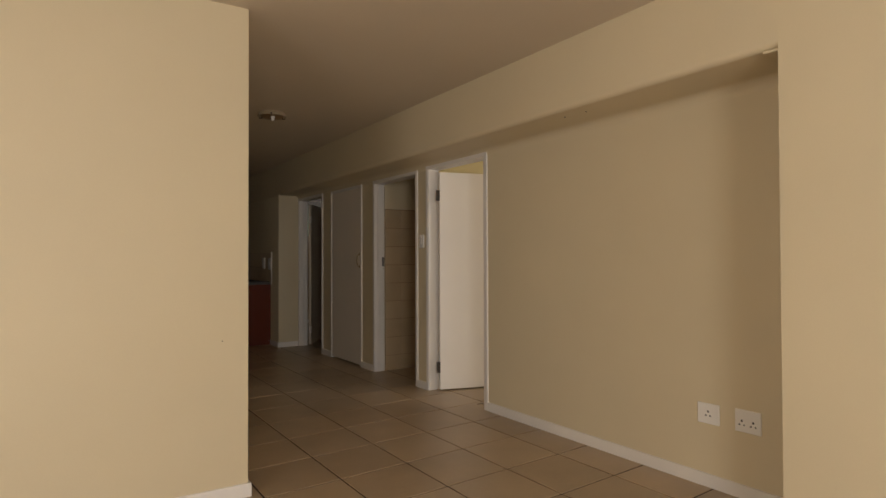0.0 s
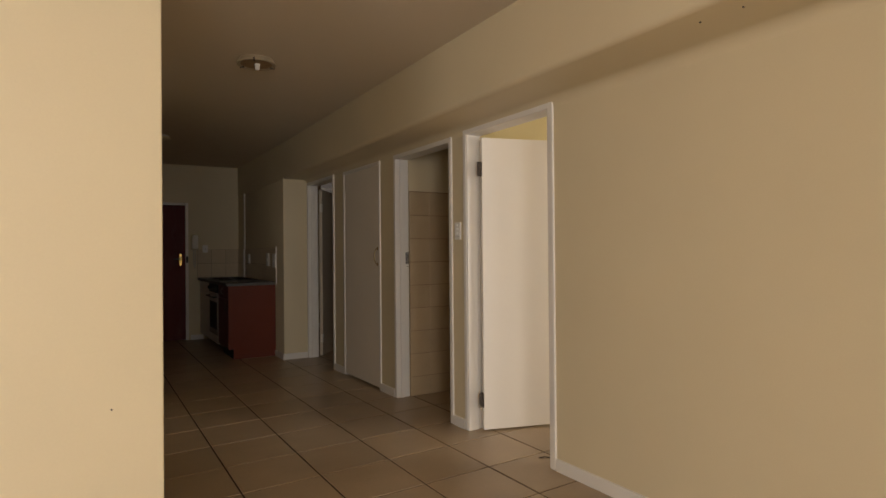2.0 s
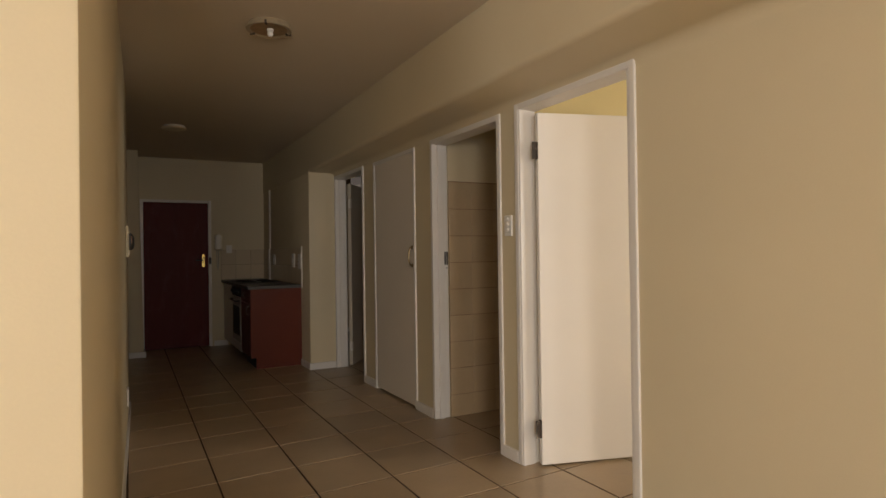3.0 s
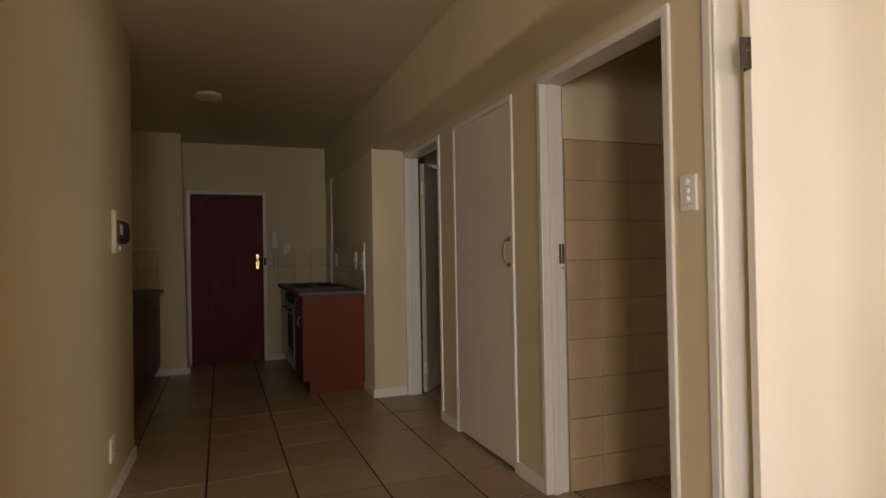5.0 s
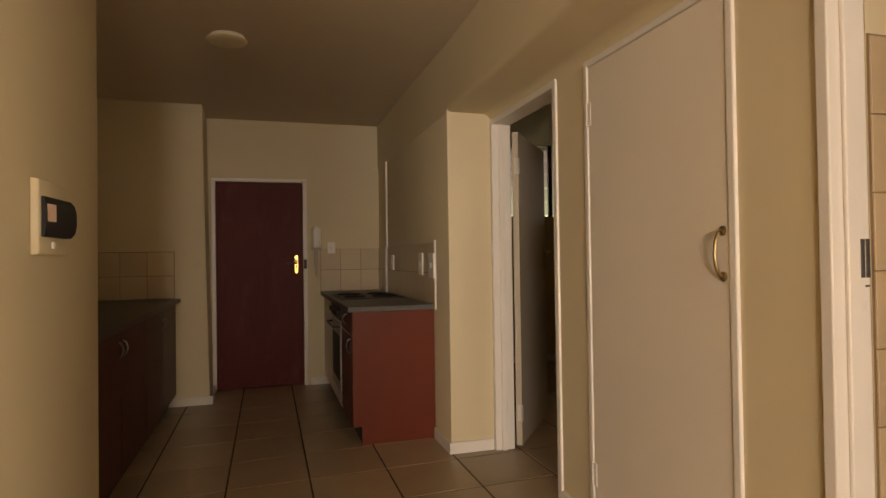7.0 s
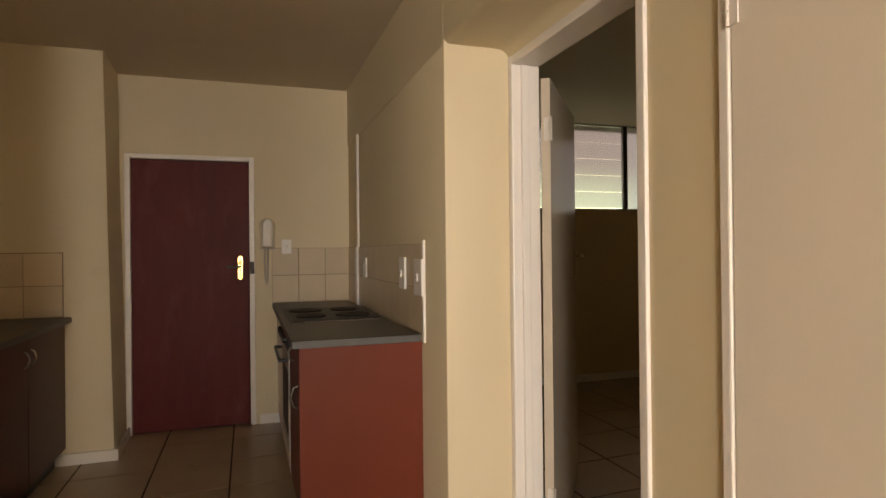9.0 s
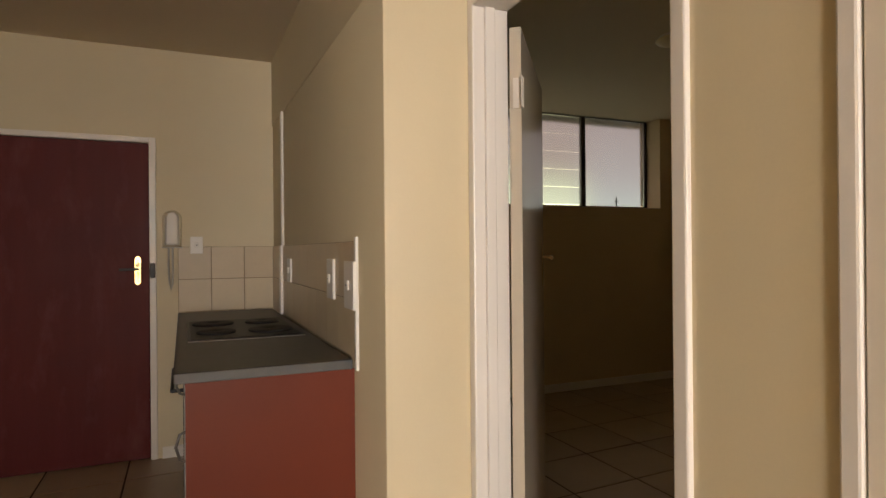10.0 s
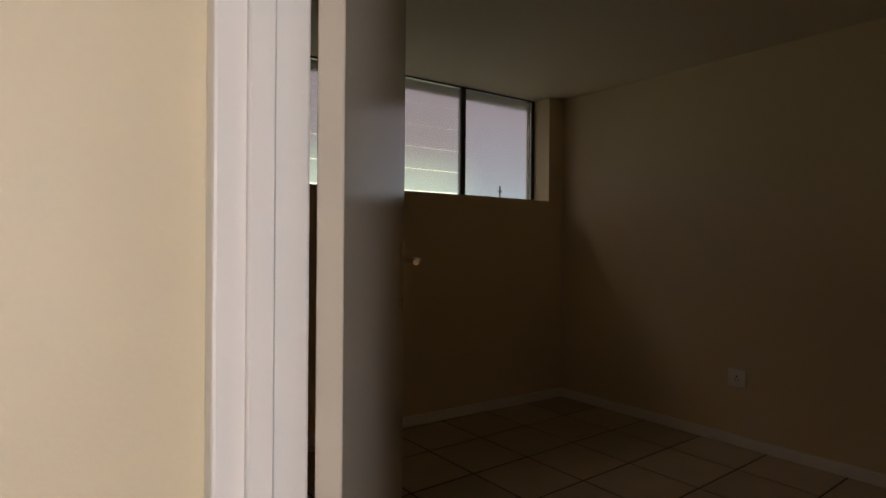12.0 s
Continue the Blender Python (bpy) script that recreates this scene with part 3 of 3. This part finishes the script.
plate("wall_socket", pose(XB1 - 0.012, 7.97, 1.165, 0, 0, E), 0.13, 0.17, "white socket at the edge of the kitchen tiles", "socket", "rocker")
plate("wall_socket", pose(slant(6.0), 6.0, 0.27, 0, 0, W_), 0.1, 0.12, "white socket low on the corridor wall", "socket", "socket3")
plate("wall_socket", pose(6.62, 8.85, 0.44, 0, 0, E), 0.12, 0.12, "white socket low on the dark bedroom wall", "socket", "socket3")


def breaker_box():
    root = thing("breaker_box", pose(slant(6.2) - 0.004, 6.2, 1.355, 0, 0, 91), "white distribution board with black breaker cover", "breaker box")
    bm = bmesh.new()
    box(bm, -0.135, -0.022, -0.116, 0.135, 0, 0.114)
    for v in bm.verts:      # the rim slopes back to the wall
        if v.co.y < -0.01:
            v.co.x, v.co.z = v.co.x * 0.96, v.co.z * 0.96
    bmesh.ops.bevel(bm, geom=bm.edges[:], offset=0.005, segments=2, affect="EDGES", profile=0.5)
    part("plate", bm, CREAMPLASTIC, root, smooth=True)
    boxes("catch", PLASTIC, root, (-0.02, -0.028, -0.094, 0.005, -0.021, -0.074), bevel=0.002, label="small white catch")
    bm = bmesh.new()
    pts = [(0.0, -0.06), (0.025, -0.06), (0.038, -0.045), (0.044, -0.02), (0.044, 0.02), (0.038, 0.045), (0.025, 0.06), (0.0, 0.06)]
    ring = [[bm.verts.new((x, -0.021 - d * k, z)) for d, z in pts] for x, k in ((-0.112, 0.3), (0.1, 0.9))]
    n = len(pts)
    for i in range(n):
        bm.faces.new((ring[0][i], ring[0][(i + 1) % n], ring[1][(i + 1) % n], ring[1][i]))
    bm.faces.new(ring[0]), bm.faces.new(ring[1][::-1])
    bmesh.ops.recalc_face_normals(bm, faces=bm.faces[:])
    cover = part("cover", bm, BLACK, root, "curved black plastic breaker cover", True)
    boxes("label", PAPER, cover, (-0.026, -0.0012, -0.026, 0.026, 0.001, 0.026)).matrix_basis = pose(-0.075, -0.0392, 0.012, 0, 0, -7.5)


breaker_box()


def nail(m, label="small dark nail in cream painted plaster"):
    bm = bmesh.new()
    lathe(bm, [(0.0022, -0.005), (0.0022, 0.006), (0.005, 0.006), (0.005, 0.0075), (0.001, 0.008)], Matrix(), 8)
    ob = part("nail", bm, DARKFRAME)
    ob.matrix_world = m
    tagged(ob, label, "nail", "nails in the walls")


nail(pose(2.748, 1.94, 2.133, 180))
nail(pose(2.74, 2.11, 2.133, 180))
nail(pose(0.766, 2.58, 0.816, 90) @ Matrix.Scale(0.6, 4))


def splinter(x, y, turn, length):
    bm = bmesh.new()
    tube(bm, [(-length / 2, 0, 0.006), (0, 0.004, 0.009), (length / 2, 0, 0.004)], 0.004, 6)
    ob = part("wood_splinter", bm, RUSTMETAL)
    ob.matrix_world = pose(x, y, 0, 0, 0, turn)
    tagged(ob, "small dark wood splinter on the floor tiles", "debris", "splinters beside the door")


splinter(3.07, 3.43, -25, 0.07)
splinter(3.02, 3.3, 40, 0.04)


# ---- bathroom ----
def wash_basin(x, y):
    root = thing("wash_basin", pose(x, y, 0), "white ceramic wash basin on the dark bathroom wall", "basin")
    bm = bmesh.new()
    lathe(bm, [(0.06, 0.52), (0.17, 0.6), (0.235, 0.69), (0.23, 0.705), (0.205, 0.7), (0.16, 0.63), (0.03, 0.6)], Matrix(), 28)
    part("bowl", bm, GREY, root, smooth=True)
    boxes("back_ledge", GREY, root, (0.14, -0.22, 0.6, 0.24, 0.22, 0.72), bevel=0.012, seg=2)


wash_basin(5.16, 6.19)


# ---- kitchen ----
def bow_handle(parent, x, y, z0, z1, out):
    bm = bmesh.new()
    tube(bm, [(x, y, z0), (x + out * 0.6, y, z0 + 0.008), (x + out, y, (z0 + z1) / 2), (x + out * 0.6, y, z1 - 0.008), (x, y, z1)], 0.005)
    part("handle", bm, DULLSTEEL, parent, "dull steel bow handle", True)


X0, Y0 = 2.15, 7.975
unit = thing("kitchen_cabinet", pose(2.43, 8.3, 0), "red laminate kitchen base cabinet with dark plinth", "cabinet")
boxes("side_panel", RED, unit, (X0 - 2.43, Y0 - 8.3, 0.12, XB1 - 2.432, Y0 - 8.3 + 0.018, 0.868), (X0 + 0.055 - 2.43, Y0 - 8.3, 0.0, XB1 - 2.432, Y0 - 8.3 + 0.018, 0.12), label="plain red laminate end panel")
boxes("body", DARKRED, unit, (X0 - 2.408, Y0 - 8.28, 0.12, XB1 - 2.434, 0.3, 0.866))
boxes("plinth", BLACK, unit, (X0 + 0.06 - 2.43, Y0 - 8.28, 0.0, X0 + 0.08 - 2.43, 0.3, 0.12))
dr = boxes("drawer", DARKRED, unit, (X0 - 2.43, -0.278, 0.71, X0 - 2.412, 0.298, 0.862), bevel=0.002)
bow_handle(dr, X0 - 2.43, 0.0, 0.76, 0.83, -0.03)
dd = boxes("door", DARKRED, unit, (X0 - 2.43, -0.278, 0.125, X0 - 2.412, 0.298, 0.705), bevel=0.002)
bow_handle(dd, X0 - 2.43, -0.2, 0.58, 0.68, -0.03)

oven = thing("oven", pose(2.43, 8.92, 0), "pale grey built-under oven with black glass and knobs", "oven")
boxes("body", BLACK, oven, (X0 - 2.40, -0.3, 0.1, XB1 - 2.45, 0.3, 0.866))
boxes("control_panel", ENAMEL, oven, (X0 - 2.44, -0.297, 0.75, X0 - 2.402, 0.297, 0.864), bevel=0.004)
for k in range(5):
    bm = bmesh.new()
    lathe(bm, [(0.022, 0), (0.02, 0.022), (0.014, 0.026)], pose(X0 - 2.44, -0.22 + k * 0.11, 0.81, 0, -90, 0), 18)
    part("knob", bm, BLACK, oven, smooth=True)
od = boxes("oven_door", GREY, oven, (X0 - 2.435, -0.295, 0.2, X0 - 2.402, 0.295, 0.74), bevel=0.005)
boxes("glass", ENAMEL, od, (X0 - 2.4375, -0.24, 0.28, X0 - 2.4345, 0.24, 0.63), bevel=0.001, label="black oven glass")
bm = bmesh.new()
tube(bm, [(X0 - 2.435, -0.25, 0.7), (X0 - 2.48, -0.25, 0.7), (X0 - 2.48, 0.25, 0.7), (X0 - 2.435, 0.25, 0.7)], 0.009)
part("handle", bm, BLACK, od, "black bar handle", True)
boxes("lower_panel", PLASTIC, oven, (X0 - 2.43, -0.295, 0.1, X0 - 2.402, 0.295, 0.195), bevel=0.003)

filler = thing("kitchen_cabinet", pose(2.43, 9.62, 0), "dark red narrow base cabinet beside the oven", "cabinet")
boxes("body", DARKRED, filler, (X0 - 2.41, -0.39, 0.1, XB1 - 2.434, 0.39, 0.866))
boxes("door", PLASTIC, filler, (X0 - 2.43, -0.388, 0.1, X0 - 2.411, 0.388, 0.862), bevel=0.002)

wt = boxes("worktop", WORKTOP, None, (2.115, 7.955, 0.87, XB1 - 0.013, 10.0, 0.905), bevel=0.006, seg=2)
tagged(wt, "dark grey speckled laminate worktop on the red cabinet", "worktop")
boxes("edge_strip", EDGING, wt, (2.12, 7.952, 0.873, XB1 - 0.016, 7.9548, 0.902), label="lighter grey edging strip")


def hob():
    root = thing("hob", pose(2.405, 9.0, 0.905), "black four-plate electric hob set in the worktop", "hob")
    boxes("rim", BLACK, root, (-0.245, -0.37, 0.0, 0.245, 0.37, 0.008), bevel=0.003, seg=2)
    boxes("front_rim", DULLSTEEL, root, (-0.245, -0.374, 0.0, 0.245, -0.3705, 0.006), bevel=0.002, label="steel rim strip")
    boxes("top", ENAMEL, root, (-0.233, -0.358, 0.004, 0.233, 0.358, 0.0095), bevel=0.002)
    for x, y, r in ((-0.12, -0.17, 0.085), (0.12, -0.17, 0.1), (-0.12, 0.17, 0.1), (0.12, 0.17, 0.085)):
        bm = bmesh.new()
        lathe(bm, [(r, 0.008), (r, 0.017), (r * 0.93, 0.02), (r * 0.3, 0.02), (r * 0.25, 0.017)], pose(x, y, 0), 28)
        part("hotplate", bm, HOBPLATE, root, "round cast-iron hotplate", True)


hob()


def door_phone():
    root = thing("intercom", pose(2.085, 10.02, 1.43), "white intercom handset with a hanging cord", "intercom")
    def slab(w, y0, y1, z0, z1, taper):
        bm = bmesh.new()
        out = [(-w, z0), (w, z0)] + [(w * math.cos(a), z1 - w + w * math.sin(a)) for a in [k * math.pi / 10 for k in range(11)]]
        lo = [bm.verts.new((x, y0, z)) for x, z in out]
        hi = [bm.verts.new((x * taper, y1, z * 0.97)) for x, z in out]
        n = len(out)
        for k in range(n):
            bm.faces.new((lo[k], lo[(k + 1) % n], hi[(k + 1) % n], hi[k]))
        bm.faces.new(hi), bm.faces.new(lo[::-1])
        bmesh.ops.recalc_face_normals(bm, faces=bm.faces[:])
        bmesh.ops.bevel(bm, geom=[e for e in bm.edges if all(abs(v.co.y - y1) < 1e-5 for v in e.verts)], offset=0.006, segments=2, affect="EDGES", profile=0.5)
        return bm

    part("cradle", slab(0.056, 0.0, -0.022, -0.11, 0.121, 0.95), CREAMPLASTIC, root, smooth=True)
    part("handset", slab(0.042, -0.0225, -0.055, -0.1, 0.108, 0.82), PLASTIC, root, "white plastic handset", smooth=True)
    boxes("ledge", GREY, root, (-0.06, -0.03, -0.118, 0.06, -0.001, -0.111), bevel=0.002)
    bm = bmesh.new()
    tube(bm, [(-0.02, -0.012, -0.11), (-0.022, -0.02, -0.22), (-0.016, -0.022, -0.34), (-0.008, -0.022, -0.38), (0.0, -0.022, -0.34), (0.002, -0.02, -0.22), (0.002, -0.012, -0.11)], 0.006)
    part("cord", bm, GREY, root, smooth=True)


door_phone()

# vertical white cable trunking and the tile edge strip
tr = boxes("cable_trunking", PLASTIC, None, (XB1 - 0.016, 9.56, 0.906, XB1 - 0.0005, 9.6, 2.13), bevel=0.003)
boxes("lower_cover", PLASTIC, tr, (XB1 - 0.026, 9.552, 0.907, XB1 - 0.0165, 9.608, 1.322), bevel=0.003)
tagged(tr, "white plastic cable trunking on the kitchen wall", "trunking")
ts = boxes("tile_edge_strip", PLASTIC, None, (XB1 - 0.012, 7.915, 0.87, XB1 - 0.0005, 7.937, 1.335), bevel=0.002)
tagged(ts, "white edge strip beside the kitchen tiles", "trim")

# sink side of the kitchen
for y in (6.92, 8.215):
    un = thing("kitchen_cabinet", pose(0.6, y + 0.645, 0), "dark red-brown kitchen base cabinet with steel handles", "cabinet", "cabinets along the kitchen wall")
    boxes("body", DARKWOOD, un, (-0.298, -0.644, 0.1, 0.26, 0.644, 0.866))
    boxes("plinth", BLACK, un, (-0.298, -0.644, 0.0, 0.22, 0.644, 0.1))
    for s in (-1, 1):
        a, b = sorted((s * 0.002, s * 0.643))
        dd = boxes("door", DARKWOOD, un, (0.261, a, 0.105, 0.279, b, 0.862), bevel=0.002)
        bow_handle(dd, 0.279, s * 0.05, 0.72, 0.8, 0.025)
cb = boxes("worktop", WORKTOP, None, (0.302, 6.9, 0.87, 0.915, 9.506, 0.905), bevel=0.006, seg=2)
tagged(cb, "dark grey speckled laminate worktop along the wall", "worktop")
boxes("edge_strip", EDGING, cb, (0.9152, 6.91, 0.873, 0.918, 9.5, 0.902), label="grey edging strip")


# ---- tiles ----
def tile_mesh(name, w, h, t, mat, c=0.003):
    """A tile lying flat in x and y, its face towards +z, with chamfered edges."""
    bm = bmesh.new()
    lo = [bm.verts.new((sx * w / 2, sy * h / 2, -t)) for sx, sy in ((-1, -1), (1, -1), (1, 1), (-1, 1))]
    md = [bm.verts.new((sx * w / 2, sy * h / 2, -c * 0.6)) for sx, sy in ((-1, -1), (1, -1), (1, 1), (-1, 1))]
    hi = [bm.verts.new((sx * (w / 2 - c), sy * (h / 2 - c), 0)) for sx, sy in ((-1, -1), (1, -1), (1, 1), (-1, 1))]
    bm.faces.new(hi)
    for a, b in ((lo, md), (md, hi)):
        for i in range(4):
            bm.faces.new((a[i], a[(i + 1) % 4], b[(i + 1) % 4], b[i]))
    me = bpy.data.meshes.new(name)
    bm.to_mesh(me)
    bm.free()
    me.materials.append(mat)
    return me


def wall_tiles(parent, origin, along, up, us, vs, mat, gap=0.004, t=0.006, side_gap=0.004):
    """Tiles between the lines us and vs on a wall whose outward normal is along x up."""
    a, u = Vector(along), Vector(up)
    n = a.cross(u)
    turn = Matrix((a, u, n)).transposed().to_4x4()
    made = {}
    for x0, x1 in zip(us, us[1:]):
        for z0, z1 in zip(vs, vs[1:]):
            key = (round(x1 - x0, 3), round(z1 - z0, 3))
            if key not in made:
                made[key] = tile_mesh("tile", key[0] - side_gap, key[1] - gap, t - 0.001, mat, 0.0015)
            ob = new("tile", made[key])
            ob.parent = parent
            ob.matrix_basis = Matrix.Translation(Vector(origin) + a * (x0 + x1) / 2 + u * (z0 + z1) / 2 + n * t) @ turn


def steps(a, b, d):
    out = [a]
    while out[-1] + d < b - 0.03:
        out.append(out[-1] + d)
    return out + [b]


bath_bed = boxes("tile_bed", LIGHTGROUT, bath_wall, (3.121, 5.243, 0.0, 3.829, 5.2474, 1.785))
wall_tiles(bath_wall, (0, 5.243, 0), (1, 0, 0), (0, 0, 1), steps(3.122, 3.83, 0.198), [0, 0.165, 0.365, 0.565, 0.765, 0.965, 1.167, 1.37, 1.574, 1.78], BATHTILE, side_gap=0.002)
splash = thing("backsplash", pose(2.4, 10.0, 0.905), "cream square-tiled splashback round the worktop", "splashback", kind="structure")
boxes("tile_bed", LIGHTGROUT, splash, (2.117 - 2.4, 0.0165, 0.0, XB1 - 2.4005, 0.0195, 0.415))
wall_tiles(splash, (-2.4, 0.0165, -0.905), (1, 0, 0), (0, 0, 1), [2.117, 2.313, 2.515, XB1 - 0.004], [0.907, 1.113, 1.32], WALLTILE)
boxes("tile_bed", LIGHTGROUT, splash, (XB1 - 2.4035, 7.938 - 10.0, 0.0, XB1 - 2.4005, 0.0125, 0.415))
wall_tiles(splash, (XB1 - 2.4035, 0, -0.905), (0, -1, 0), (0, 0, 1), [-0.005, 0.195, 0.398, 0.6, 0.802, 1.004, 1.206, 1.408, 1.61, 1.812, 2.014, 2.061], [0.907, 1.113, 1.32], WALLTILE, side_gap=0.001)
left_splash = thing("backsplash", pose(0.6, 9.51, 0.905), "cream square-tiled splashback above the sink counter", "splashback", kind="structure")
boxes("tile_bed", LIGHTGROUT, left_splash, (-0.298, -0.0035, 0.0, 0.272, -0.0005, 0.395))
wall_tiles(left_splash, (-0.6, -0.0035, -0.905), (1, 0, 0), (0, 0, 1), [0.303, 0.46, 0.664, 0.87], [0.907, 1.097, 1.297], WALLTILE)

# floor tiles: the walked stretch and the back bedroom singly, the rest joined
PX, PY = 0.437, 0.447
FX, FY = 2.71, 2.16
SKEW = 0.06      # the cross joints run slightly out of square
G = 0.0055
tm = tile_mesh("floor_tile", PX - 2 * G, PY - 2 * G, 0.004, FLOORTILE, 0.002)
for v in tm.vertices:
    v.co.y += SKEW * v.co.x
rest = bmesh.new()
for i in range(-15, 10):
    for j in range(-14, 20):
        x = FX + (i + 0.5) * PX
        y = FY + (j + 0.5) * PY + SKEW * (x - FX)
        if not (-3.5 < x < 6.9 and -3.6 < y < 10.6):
            continue
        if (0.7 < x < 3.2 and 0.3 < y < 10.1) or (3.2 <= x < 6.7 and 6.6 < y < 10.5):
            ob = new("floor_tile", tm)
            ob.parent = floor
            ob.matrix_basis = pose(x, y, 0.0003 * random.uniform(-1, 1), 0.05 * random.uniform(-1, 1), 0.05 * random.uniform(-1, 1))
        else:
            a, c = PX / 2 - G, PY / 2 - G
            v = [rest.verts.new((x + sx * a, y + sy * c + SKEW * sx * a, 0)) for sx, sy in ((-1, -1), (1, -1), (1, 1), (-1, 1))]
            w = [rest.verts.new((p.co.x, p.co.y, -0.003)) for p in v]
            rest.faces.new(v)
            for k in range(4):
                rest.faces.new((w[k], w[(k + 1) % 4], v[(k + 1) % 4], v[k]))
tagged(part("floor_tiles", rest, FLOORTILE, floor), kind="stuff")
